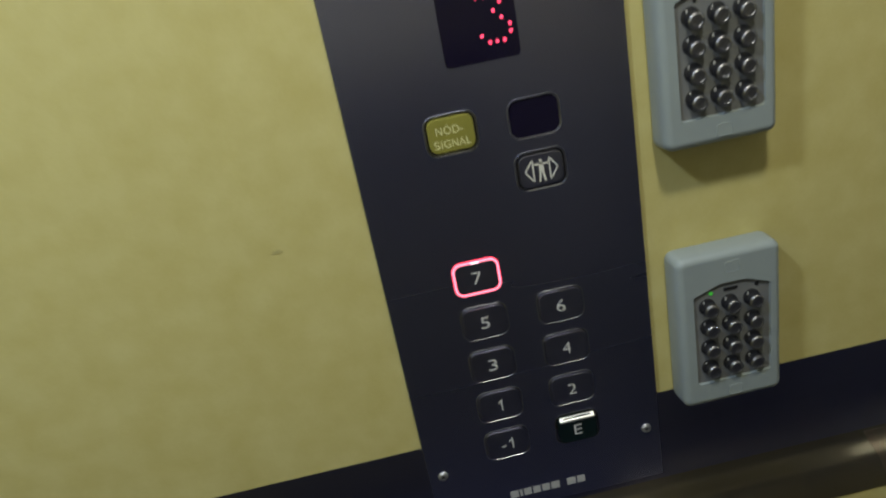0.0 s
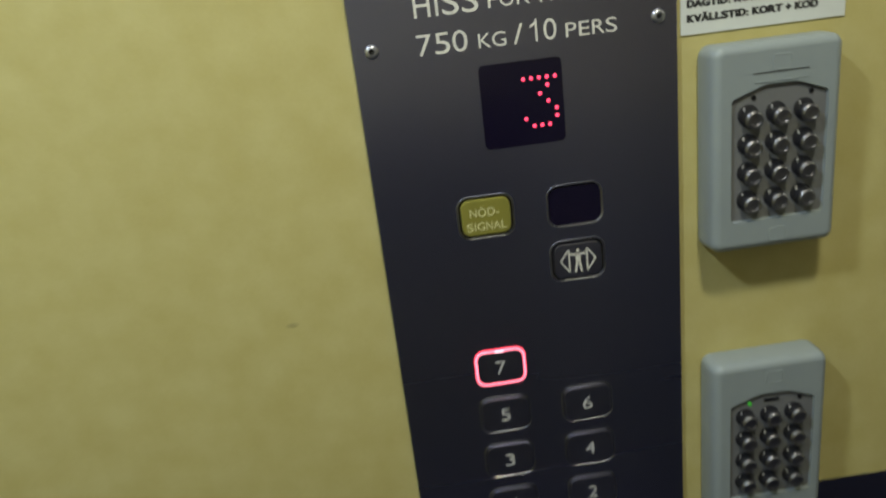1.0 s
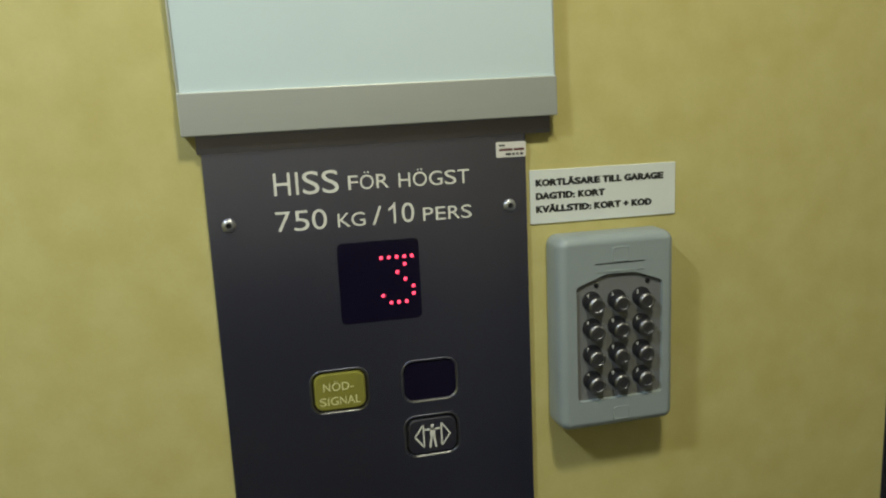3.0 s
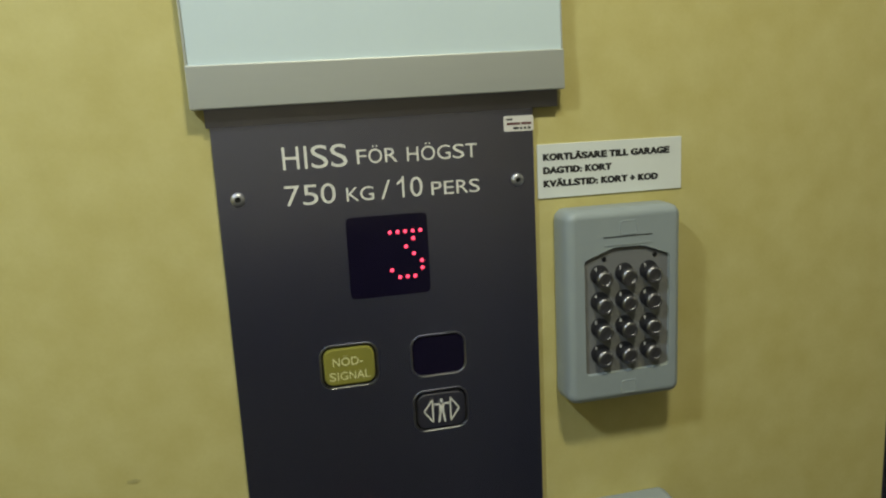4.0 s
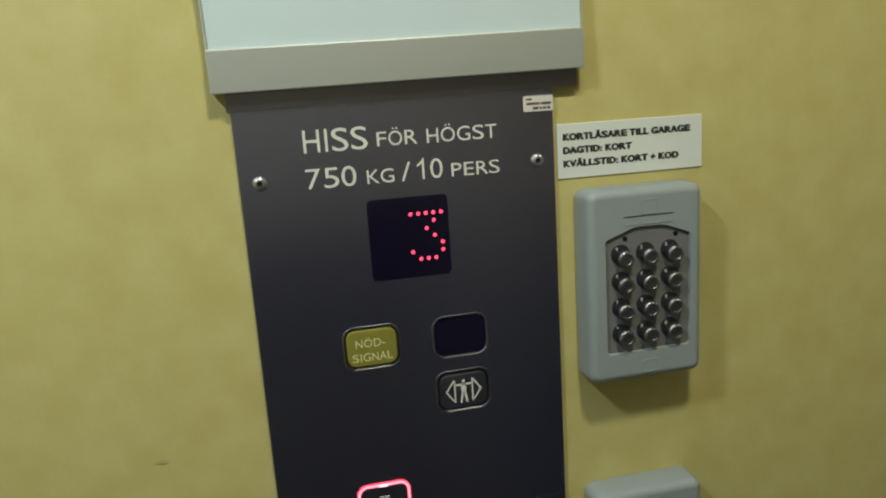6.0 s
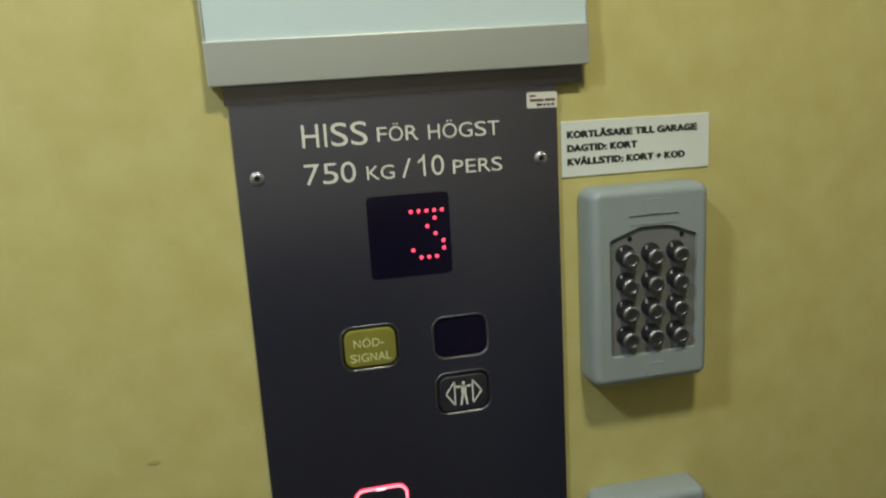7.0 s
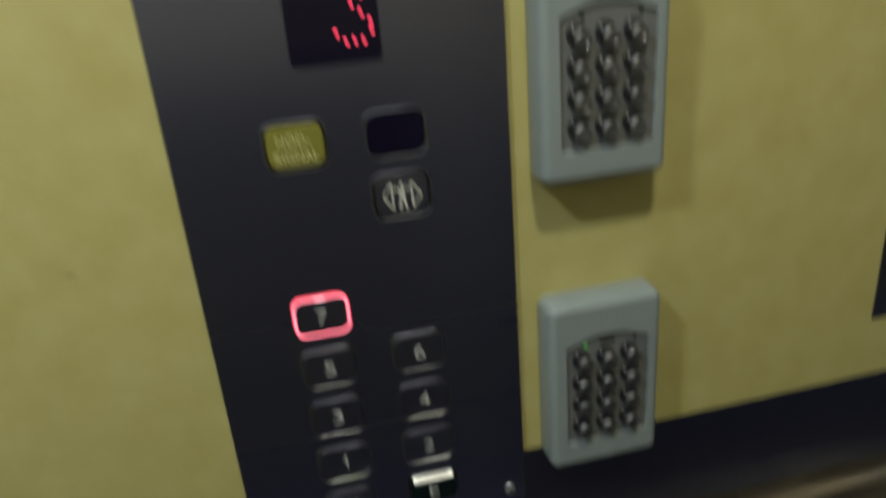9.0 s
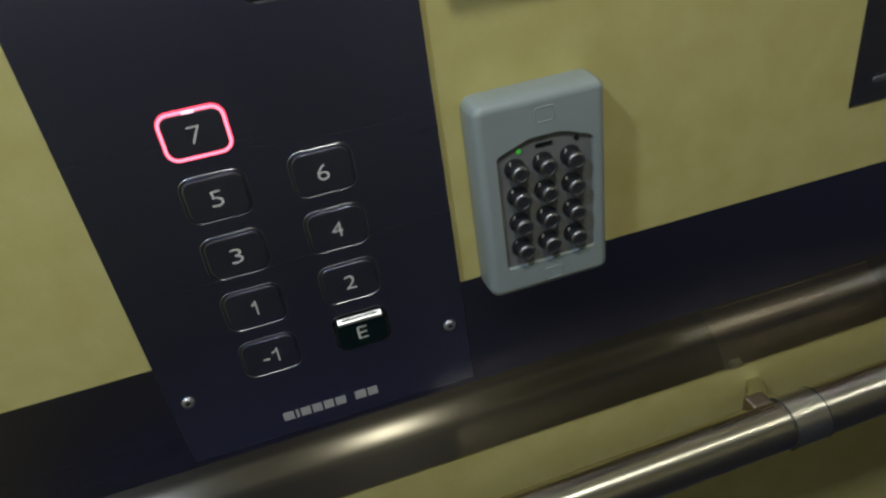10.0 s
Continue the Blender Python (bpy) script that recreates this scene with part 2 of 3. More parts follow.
def text_bm(body, x0, x1, z0, height, y, bold=0.0, thick=0.00012, fat=0.0, heavy=0.0):
    """Lettering between x0 and x1 with its foot at z0, facing -y."""
    cells, pen = [], 0.0
    for ch in body:
        if ch in FACE:
            adv, a, b = FACE[ch]
            a, b = a - fat, b + fat
        else:
            w = glyph(ch, bold)[2] * 1000
            adv, a, b = w + 120, 60, w + 60
        if ch != " ":
            cells.append((ch, pen + a, pen + b))
        pen += adv
    left, right = cells[0][1], cells[-1][2]
    k = (x1 - x0) / (right - left)
    bm = bmesh.new()
    for ch, a, b in cells:
        verts, faces, _ = glyph(ch, bold)
        # a heavy face is the same letter laid a few times side by side
        for n, (du, dv) in enumerate(((0, 0), (-1, 0), (1, 0), (0, -0.6), (0, 0.6)) if heavy else ((0, 0),)):
            vs = [bm.verts.new((x0 + (a - left + u * (b - a) + du * heavy) * k, y - 0.00001 * n, z0 + (v + dv * heavy / 1000) * height)) for u, v in verts]
            for f in faces:
                bm.faces.new([vs[i] for i in f])
    bmesh.ops.remove_doubles(bm, verts=bm.verts[:], dist=1e-7)
    bmesh.ops.recalc_face_normals(bm, faces=bm.faces[:])
    side = bmesh.ops.extrude_face_region(bm, geom=bm.faces[:])
    for v in side["geom"]:
        if isinstance(v, bmesh.types.BMVert):
            v.co.y -= thick
    for f in bm.faces:
        f.smooth = False
    return bm


def root(name, x, y, z, label, category, group="", kind=""):
    return tagged(at(new(name), x, y, z), label, category, group, kind)


def at(ob, x, y, z):
    ob.location = (x, y, z)
    return ob


Z = 0.48            # height of the drawing's zero above the floor
WALL = 0.003        # face of the panelled wall; the control panel's face is at 0

FOOT = 0.4662       # lower edge of the steel band, over the drawing's zero
LOWER = -0.0128     # face of the lining under the band

# ---- the lift car ----
X0, X1, Y0 = -0.80, 0.56, -1.32
tagged(part("wall_north", box_bm(X0 - 0.04, X1 + 0.04, WALL, 0.045, 0, CEIL), LAMINATE),
       "yellow laminate lift wall with faint mottling", "wall", kind="structure")
tagged(part("wall_north_lower", box_bm(X0, X1, LOWER, WALL, 0, Z + FOOT, 0.0004), LAMINATE),
       "yellow laminate lining on the lower lift wall", "wall lining", kind="structure")
tagged(part("wall_west", box_bm(X0 - 0.04, X0, Y0, WALL, 0, CEIL), LAMINATE), "plain yellow laminate lift wall", "wall", kind="structure")
tagged(part("wall_east", box_bm(X1, X1 + 0.04, Y0, WALL, 0, CEIL), SIDE_STEEL), "plain polished steel lift wall", "wall", kind="structure")
tagged(part("wall_south", box_bm(X0 - 0.04, X1 + 0.04, Y0 - 0.04, Y0, 0, CEIL), CREAM), "plain dull cream lift wall", "wall", kind="structure")
# unseen linings added behind the camera to grade the control panel's reflection
tagged(part("unseen_south_lining", box_bm(X0, 0.25, Y0, Y0 + 0.008, 0, 0.90, 0.001), DUSK), "unseen dark grey lining added for the control panel's reflection", "wall lining", kind="structure")
tagged(part("unseen_south_band", box_bm(X0, 0.25, Y0, Y0 + 0.010, 0.902, 1.25, 0.001), NAVY), "unseen dark blue band added to darken the control panel's reflection", "wall lining", kind="structure")
tagged(part("unseen_south_return", box_bm(0.252, X1, Y0, Y0 + 0.008, 0, 1.22, 0.001), SLATE), "unseen slate grey lining added to lighten the panel's reflection at right", "wall lining", kind="structure")
# unseen too: added so that the steel band reflects something dark
tagged(part("unseen_east_lining", box_bm(X1 - 0.008, X1, Y0 + 0.008, LOWER, 0, 1.04, 0.001), NAVY), "unseen dark blue lining added to darken the steel band's reflection", "wall lining", kind="structure")
tagged(part("floor", box_bm(X0 - 0.04, X1 + 0.04, Y0 - 0.04, 0.045, -0.05, 0), RUBBER), "blue-grey vinyl lift floor", "floor", kind="structure")
tagged(part("ceiling", box_bm(X0 - 0.04, X1 + 0.04, Y0 - 0.04, 0.045, CEIL, CEIL + 0.05), CEILING), "plain grey lift ceiling", "ceiling", kind="structure")

for lx, ly, watts, hue in LAMPS:
    d = root("ceiling_downlight", lx, ly, CEIL, "small round warm ceiling downlight with a steel ring", "ceiling light", "ceiling downlights")
    bm = bmesh.new()
    prof = [(0.057, 0.0), (0.069, 0.0), (0.069, -0.004), (0.066, -0.008), (0.057, -0.008), (0.057, 0.0)]
    rings = [[bm.verts.new((r * math.cos(k * math.pi / 16), r * math.sin(k * math.pi / 16), z)) for k in range(32)] for r, z in prof]
    for ra, rb in zip(rings, rings[1:]):
        join_loops(bm, ra, rb)
    part("ring", bm, RAIL_STEEL, d, smooth=True)
    bm = bmesh.new()
    bmesh.ops.create_circle(bm, cap_ends=True, segments=32, radius=0.0565)
    for v in bm.verts:
        v.co.z = -0.003
    part("diffuser", bm, DISC_GLOW, d)

# faint smears on the laminate
for sx, sz, w, h in ((-0.165, 0.797, 0.0040, 0.0014),):
    bm = bmesh.new()
    bm.faces.new(loop(bm, [(w * math.cos(k * math.pi / 8) * (1 + 0.25 * math.sin(3 * k)), h * math.sin(k * math.pi / 8) * (1 + 0.2 * math.cos(2 * k)))
                           for k in range(16)], WALL - 0.0003, sx, Z + sz))
    tagged(part("smear", bm, STAIN), "small brown smear on the yellow wall", "stain", "smears on the wall")

# ---- dark steel band along the wall ----
def band_profile():
    """Flat above, a soft ogee outwards, then rounding over to the lining below."""
    pts = [(0.0029, 0.6062), (0.0022, 0.5950), (0.0014, 0.5820)]
    pts += [(0.0008, 0.568 - 0.028 * k / 4) for k in range(5)]
    y, z, dz = 0.0008, 0.540, 0.0006
    while z > 0.4985:
        zm = z - dz / 2
        y -= dz * (1.02 * math.exp(-((zm - 0.5050) / 0.0055) ** 2) + 0.12 * math.exp(-((zm - 0.5080) / 0.0140) ** 2))
        z -= dz
        pts.append((y, z))
    nose, drop = LOWER - 0.0012 - y, z - FOOT
    pts += [(y + nose * math.sin(k * math.pi / 20), z - drop * (1 - math.cos(k * math.pi / 20)) * 0.75 - drop * 0.25 * k / 10) for k in range(1, 11)]
    pts += [(LOWER - 0.0006, FOOT - 0.0004), (0.0028, FOOT - 0.0004)]
    return pts


def band_bm(x0, x1, proud=0.0, slant=0.0, top=1.0, foot=0.0):
    bm = bmesh.new()
    pr = [(y - proud, z) for y, z in band_profile() if foot < z < top]
    if foot:
        pr.append((0.0028, pr[-1][1]))
    elif top < 1:
        pr.insert(0, (0.0028, pr[0][1]))
    cols = [[bm.verts.new((x + slant * (0.52 - z), y, Z + z)) for y, z in pr] for x in (x0, x1)]
    for i in range(len(pr) - 1):
        bm.faces.new((cols[0][i], cols[1][i], cols[1][i + 1], cols[0][i + 1]))
    for c in cols:
        bm.faces.new(c)
    bm.faces.new((cols[0][0], cols[0][-1], cols[1][-1], cols[1][0]))
    return bm


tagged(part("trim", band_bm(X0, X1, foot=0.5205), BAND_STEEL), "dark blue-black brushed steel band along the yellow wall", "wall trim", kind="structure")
tagged(part("trim", band_bm(X0, X1, top=0.5212), SWELL_STEEL, smooth=True), "brushed steel swell along the foot of the dark band, tinted brown for its warm highlight", "wall trim", kind="structure")
# cover strip over the swell near the corner
tagged(part("trim", band_bm(0.281, 0.432, 0.0005, 0.32, 0.518), COVER_STEEL, smooth=True),
       "brownish steel cover strip on the swell of the band", "wall trim", kind="structure")

# small tab added for the yellow gap where the cover strip begins
clip = tagged(part("joint_gap_tab", band_bm(0.2860, 0.2945, 0.0009, 0.32, FOOT + 0.0105), ARM, smooth=True), "small satin steel tab standing in for the gap under the band's joint", "clip")
for ex in (0.2850, 0.2945):
    part("edge", band_bm(ex, ex + 0.0010, 0.0014, 0.32, FOOT + 0.0110), EDGE_STEEL, clip, "bright edge", smooth=True)

# ---- handrail ----
def tube_bm(x0, x1, r, y, z, n=40, bevel=0.0):
    bm = bmesh.new()
    rings = []
    for x, rr in ((x0, r - bevel), (x0 + bevel, r), (x1 - bevel, r), (x1, r - bevel)):
        rings.append([bm.verts.new((x, y + rr * math.cos(2 * math.pi * k / n), z + rr * math.sin(2 * math.pi * k / n))) for k in range(n)])
    for a, b in zip(rings, rings[1:]):
        join_loops(bm, a, b)
    bm.faces.new(rings[0])
    bm.faces.new(rings[-1])
    return bm


RY, RZ = -0.060, 0.4395
rail = root("handrail", 0.0, RY, Z + RZ - 0.0035, "round polished steel handrail on wall brackets", "handrail")
rail.rotation_euler = (0, radians(-1.0), 0)
part("tube", tube_bm(0.080, X1 - 0.0085, 0.0188, 0, 0, bevel=0.004), RAIL_STEEL, rail, smooth=True)
part("sleeve", tube_bm(0.317, 0.345, 0.0201, 0, 0, bevel=0.0002), SLEEVE_STEEL, rail, "brighter steel joining sleeve", smooth=True)
for gx in (0.3163, 0.3452):
    part("seal_ring", tube_bm(gx - 0.0007, gx + 0.0007, 0.0203, 0, 0, bevel=0.0003), DARK_BACK, rail, "dark ring at the sleeve's end", smooth=True)
for bx in (0.306,):
    # saddle on the tube and a flat arm back to the wall
    foot = 0.020
    bm = bmesh.new()
    rings = []
    for u, w, zt, zb in ((0.0, 0.010, 0.010, -0.006), (0.25, 0.010, 0.011, -0.006), (0.45, 0.0095, 0.0085, -0.005), (0.8, 0.0070, 0.004, -0.005), (1.0, 0.0060, 0.003, -0.006)):
        cx, cy = bx + foot * u * u * (3 - 2 * u), 0.010 + (LOWER - RY - 0.010) * u
        rings.append([bm.verts.new((cx + sx * w, cy, z)) for sx, z in ((-1, zb), (-1, zt - 0.001), (-0.88, zt), (0.88, zt), (1, zt - 0.001), (1, zb))])
    for a, b in zip(rings, rings[1:]):
        join_loops(bm, a, b)
    for r in (rings[0], rings[-1]):
        bm.faces.new(r)
    bmesh.ops.recalc_face_normals(bm, faces=bm.faces[:])
    part("bracket", bm, ARM, rail)
    # brown steel here puts the yellow wall's reflection into the saddle's colour
    part("saddle", box_bm(bx - 0.0090, bx + 0.0080, 0.008, 0.022, -0.008, 0.0175, 0.003), COVER_STEEL, rail, "saddle under the tube, browned for the yellow wall's reflection")

# ---- control panel ----
PW = 0.1972
PTOP, PBOT = 1.0200, 0.5255
PCX, PCZ = 0.0, (PTOP + PBOT) / 2
panel = root("control_panel", 0, 0, Z, "dark brushed steel lift control panel with a lit red floor button", "control panel")
BW, BH, BR = 0.0362, 0.0280, 0.0075       # button openings
XL, XR = -0.0298, 0.0293
ROWZ = [0.7455, 0.7078, 0.6702, 0.6322, 0.5945]
HOLES = [(-0.0292, 0.8540), (0.0291, 0.8540), (0.0288, 0.8162)]
HOLES += [(XL, z) for z in ROWZ] + [(XR, z) for z in ROWZ[1:]]
DX, DZ, DW, DH = 0.0009, 0.9223, 0.0505, 0.0512

bm = bmesh.new()
outer_back = loop(bm, rrect(PW, PTOP - PBOT, 0.0006, 2), 0.0028, PCX, PCZ)
outer_mid = loop(bm, rrect(PW, PTOP - PBOT, 0.0006, 2), 0.0005, PCX, PCZ)
outer = loop(bm, rrect(PW - 0.001, PTOP - PBOT - 0.001, 0.0005, 2), 0.0, PCX, PCZ)
join_loops(bm, outer_back, outer_mid)
join_loops(bm, outer_mid, outer)
rings = [outer]
for hx, hz in HOLES:
    lip = [loop(bm, rrect(BW - 2 * i, BH - 2 * i, BR - i), y, hx, hz) for i, y in ((-0.0002, 0.0), (0, 0.0), (0.00018, 0.00004), (0.00034, 0.00014), (0.00048, 0.00032), (0.00055, 0.0006), (0.00057, 0.0024))]
    for b, c in zip(lip, lip[1:]):
        join_loops(bm, b, c)
    rings.append(lip[0])
a = loop(bm, rrect(DW, DH, 0.0032), 0.0, DX, DZ)
b = loop(bm, rrect(DW - 0.0006, DH - 0.0006, 0.003), 0.0003, DX, DZ)
c = loop(bm, rrect(DW - 0.0006, DH - 0.0006, 0.003), 0.0024, DX, DZ)
join_loops(bm, a, b)
join_loops(bm, b, c)
rings.append(a)
fill_holes(bm, rings)
bmesh.ops.recalc_face_normals(bm, faces=bm.faces[:])
plate = part("faceplate", bm, STEEL, panel, smooth=True)
for f in plate.data.polygons:
    f.use_smooth = f.normal.y > -0.9999

# display window with its dot matrix
bm = bmesh.new()
loft(bm, DW + 0.0006, DH + 0.0004, 0.0034, [(0, -0.00002), (0, -0.00008), (0.0003, -0.00012)], DX - 0.0003, DZ)
window = part("display", bm, SMOKED, panel, "black smoked display window showing a red dotted figure 3")
THREE = ("11111", "00010", "00100", "00010", "00001", "10001", "01110")
dot = None
for r, line in enumerate(THREE):
    for c, on in enumerate(line):
        if on == "1":
            lx, lz = 0.0020 + 0.00488 * c, 0.9370 - 0.00483 * r
            if dot is None:
                bm = bmesh.new()
                turned(bm, [(0.00124, 0.0), (0.00120, -0.0002), (0.0008, -0.0004), (0.0, -0.0005)], 14)
                dot = part("led", bm, RED_LED, window, smooth=True)
                led = dot
            else:
                led = new("led", dot.data)
                led.parent = window
            led.location = (lx, -0.0001, lz)

# screws
for sx, sz in ((-0.0867, 0.964), (0.0867, 0.964), (-0.0867, 0.5767), (0.0867, 0.5767)):
    bm = bmesh.new()
    turned(bm, [(0.0043, 0.0), (0.0043, -0.0005), (0.0039, -0.0014), (0.0029, -0.0021), (0.0018, -0.0023), (0.0018, -0.0008), (0.0, -0.0008)], 20, sx, sz)
    s = part("screw", bm, SCREW_STEEL, panel, smooth=True)
    bm = bmesh.new()
    bm.faces.new([bm.verts.new((sx + 0.0018 * math.cos(k * math.pi / 3), -0.0012, sz + 0.0018 * math.sin(k * math.pi / 3))) for k in range(6)])
    part("socket", bm, WELL, s)


def lower_edge(cap, hx, hz, out=0.0, mat=None):
    """Added lip under an opening, tilted up to mirror the lamp; thins round corners."""
    bm = bmesh.new()
    outline = [p for p in rrect(BW, BH, BR, 10) if p[1] < -BH / 2 + BR * 0.85]
    rows = []
    for px, pz in outline:
        cx = math.copysign(BW / 2 - BR, px)
        nx, nz = ((px - cx) / BR, (pz + BH / 2 - BR) / BR) if abs(px) > BW / 2 - BR else (0.0, -1.0)
        thin = 0.25 + 0.75 * max(0.0, -nz) ** 2
        rows.append([bm.verts.new((hx + px - nx * d * thin, y, hz + pz - nz * d * thin))
                     for y, d in ((0.0010, -0.0001), (-0.0003 - out, -0.0001), (-0.00034 - out, 0.00002), (0.0005 - out, 0.00066), (0.0010, 0.00066))])
    for a, b in zip(rows, rows[1:]):
        join_loops(bm, a, b)
    for e in (rows[0], rows[-1]):
        bm.faces.new(e)
    bmesh.ops.recalc_face_normals(bm, faces=bm.faces[:])
    part("lower_edge", bm, mat or EDGE_STEEL, cap, "bright lower edge added and tilted to catch the lamp", smooth=True)


def button(hx, hz, cap_mat, name, label, lit=False, proud=0.0012):
    """A cap in its opening, with a dark well and a bright edge round it."""
    bm = bmesh.new()
    gap = 0.0040 if name != "floor_button" else (0.0042 if lit or proud > 0.002 else 0.0028)
    loft(bm, BW - gap, BH - gap, BR - gap * 0.43,
         [(0, 0.0026), (0, -proud + 0.0009), (0.0003, -proud + 0.0003), (0.0010, -proud), (0.0013, -proud)], hx, hz)
    cap = part(name, bm, cap_mat, panel, label, smooth=True)
    bm = bmesh.new()
    shallow = name == "floor_button" and not lit and proud < 0.002
    bm.faces.new(loop(bm, rrect(BW - 0.001, BH - 0.001, BR), 0.0004 if shallow else 0.0022, hx, hz))
    part("well", bm, CAP if shallow else DARK_BACK, cap)
    if not lit and proud < 0.002:
        lower_edge(cap, hx, hz, *((0.0, LIP_STEEL) if name == "floor_button" else (0.0005,)))
    bm = bmesh.new()
    w, h, r = BW + 0.0002, BH + 0.0002, BR
    if lit:
        steps = [(0.0002, 0.0), (0.0004, -0.0007), (0.0011, -0.0011), (0.0024, -0.0011), (0.0028, -0.0006), (0.0028, 0.0006)]
    elif name != "floor_button":
        steps = [(-0.0005, 0.0), (-0.0002, -0.0005), (0.0003, -0.0005), (0.0008, 0.0002), (0.0008, 0.0008)]
    else:
        steps = [(-0.0002, 0.0), (0.0, -0.00016), (0.0002, -0.00016), (0.0005, 0.0001), (0.0006, 0.0005)]
    loft(bm, w, h, r, steps, hx, hz, cap=False, n=8)
    part("rim", bm, RED_RING if lit else DARK_BACK if proud > 0.002 else RIM_STEEL, cap, "red glowing ring" if lit else "", smooth=True)
    return cap


def legend(cap, body, x0, x1, z0, height, mat, bold=0.004, proud=0.0012):
    part("legend", text_bm(body, x0, x1, z0, height, -proud - 0.00002, bold, 0.0001), mat, cap)


alarm = button(*HOLES[0], CAP_YELLOW, "alarm_button", "olive yellow alarm button with pale lettering")
legend(alarm, "NÖD-", -0.0396, -0.0206, 0.8548, 0.0056, PRINT_YELLOW, 0.0)
legend(alarm, "SIGNAL", -0.0423, -0.0165, 0.8455, 0.0056, PRINT_YELLOW, 0.0)

# blank dark window
hx, hz = HOLES[1]
bm = bmesh.new()
loft(bm, BW - 0.0010, BH - 0.0010, BR - 0.0004, [(0, 0.0026), (0, 0.0010), (0.0003, 0.0007)], hx, hz)
blank = part("sensor_window", bm, SMOKED, panel, "blank black sensor window with a bright steel edge")
bm = bmesh.new()
loft(bm, BW, BH, BR, [(-0.0005, 0.0), (-0.0002, -0.0005), (0.0003, -0.0005), (0.0008, 0.0002), (0.0008, 0.0008)], hx, hz, cap=False, n=8)
part("rim", bm, RIM_STEEL, blank, smooth=True)
lower_edge(blank, hx, hz, 0.0005)

# door-opening button: two triangles and a plain sign between them
hx, hz = HOLES[2]
door = button(hx, hz, CAP, "door_button", "dark door-opening button with a pale symbol")
bm = bmesh.new()


def stroke(bm, a, b, w, y=-0.00125, t=0.00012):
    (ax, az), (bx, bz) = a, b
    l = math.hypot(bx - ax, bz - az)
    nx, nz = -(bz - az) / l * w / 2, (bx - ax) / l * w / 2
    q = [(ax + nx, az + nz), (bx + nx, bz + nz), (bx - nx, bz - nz), (ax - nx, az - nz)]
    f = [bm.verts.new((hx + x, y - t, hz + z)) for x, z in q]
    g = [bm.verts.new((hx + x, y, hz + z)) for x, z in q]
    bm.faces.new(f)
    join_loops(bm, g, f)


for s in (-1, 1):
    p = [(s * 0.0060, 0.0080), (s * 0.0060, -0.0080), (s * 0.0118, 0.0)]
    for i in range(3):
        stroke(bm, p[i], p[(i + 1) % 3], 0.0010)
stroke(bm, (-0.0052, 0.0043), (0.0052, 0.0043), 0.0013)
stroke(bm, (0, 0.0046), (0, -0.0015), 0.0034)
stroke(bm, (-0.0008, -0.0010), (-0.0021, -0.0085), 0.0014)
stroke(bm, (0.0008, -0.0010), (0.0021, -0.0085), 0.0014)
bm.faces.new(loop(bm, [(0.0012 * math.cos(k * math.pi / 6), 0.0067 + 0.0012 * math.sin(k * math.pi / 6)) for k in range(12)], -0.00137, hx, hz))
part("legend", bm, PRINT, door)

# floor buttons
FLOORS = [(XL, ROWZ[0], "7"), (XL, ROWZ[1], "5"), (XL, ROWZ[2], "3"), (XL, ROWZ[3], "1"), (XL, ROWZ[4], "-1"),
          (XR, ROWZ[1], "6"), (XR, ROWZ[2], "4"), (XR, ROWZ[3], "2"), (XR, ROWZ[4], "E")]
for bx, bz, word in FLOORS:
    lit = word == "7"
    exit_floor = word == "E"
    proud = 0.0034 if exit_floor else 0.0012
    cap = button(bx, bz, CAP_GREEN if exit_floor else CAP, "floor_button",
                 "black floor button 7 with a red lit ring" if lit else ("raised green-black floor button with the letter E" if exit_floor
                                                                          else "dark floor button with the number " + word), lit, proud)
    wide = {"-1": 0.0100, "1": 0.0034, "E": 0.0066}.get(word, 0.0068)
    legend(cap, word, bx - wide / 2, bx + wide / 2, bz - 0.0051, 0.0104, PRINT_DIM, -0.009, proud)
    if lit:
        bm = bmesh.new()
        loft(bm, BW + 0.0002, BH + 0.0002, BR, [(0.0008, -0.0009), (0.0010, -0.00125), (0.0022, -0.00125), (0.0024, -0.0009)], bx, bz, cap=False, n=8)
        part("ring_core", bm, CORE, cap, "paler core of the red ring", smooth=True)
        part("hot_spot", box_bm(bx - 0.0030, bx + 0.0030, -0.00145, -0.0009, bz + BH / 2 - 0.0026, bz + BH / 2 - 0.0012, 0.0001), HOT, cap, "brightest stretch of the lit ring")
    if exit_floor:
        bm = bmesh.new()
        w, top = 0.0142, bz + (BH - 0.0042) / 2
        prof = [(-0.0006, top + 0.0003), (-0.0018, top + 0.0002), (-0.0042, top - 0.0014), (-0.0045, top - 0.0030), (-0.0040, top - 0.0034), (-0.0006, top - 0.0034)]
        ends = [[bm.verts.new((bx + sx, y, z)) for y, z in prof] for sx in (-w, w)]
        join_loops(bm, *ends)
        bm.faces.new(ends[0])
        bm.faces.new(ends[1])
        part("top_edge", bm, CHROME, cap, "bright chamfered top edge")

# engraved lettering on the plate
LETTERING = [("HISS", -0.0592, -0.0208, 0.9797, 0.0144, 0.0), ("FÖR", -0.0152, 0.0098, 0.9805, 0.0093, -0.001), ("HÖGST", 0.0158, 0.0606, 0.9803, 0.0093, -0.001),
             ("750", -0.0597, -0.0294, 0.9580, 0.0130, -0.003), ("KG", -0.0230, -0.0062, 0.9583, 0.0089, -0.001), ("/", -0.0018, 0.0042, 0.9583, 0.0120, -0.001),
             ("10", 0.0084, 0.0245, 0.9583, 0.0130, -0.003), ("PERS", 0.0300, 0.0615, 0.9583, 0.0089, -0.001)]
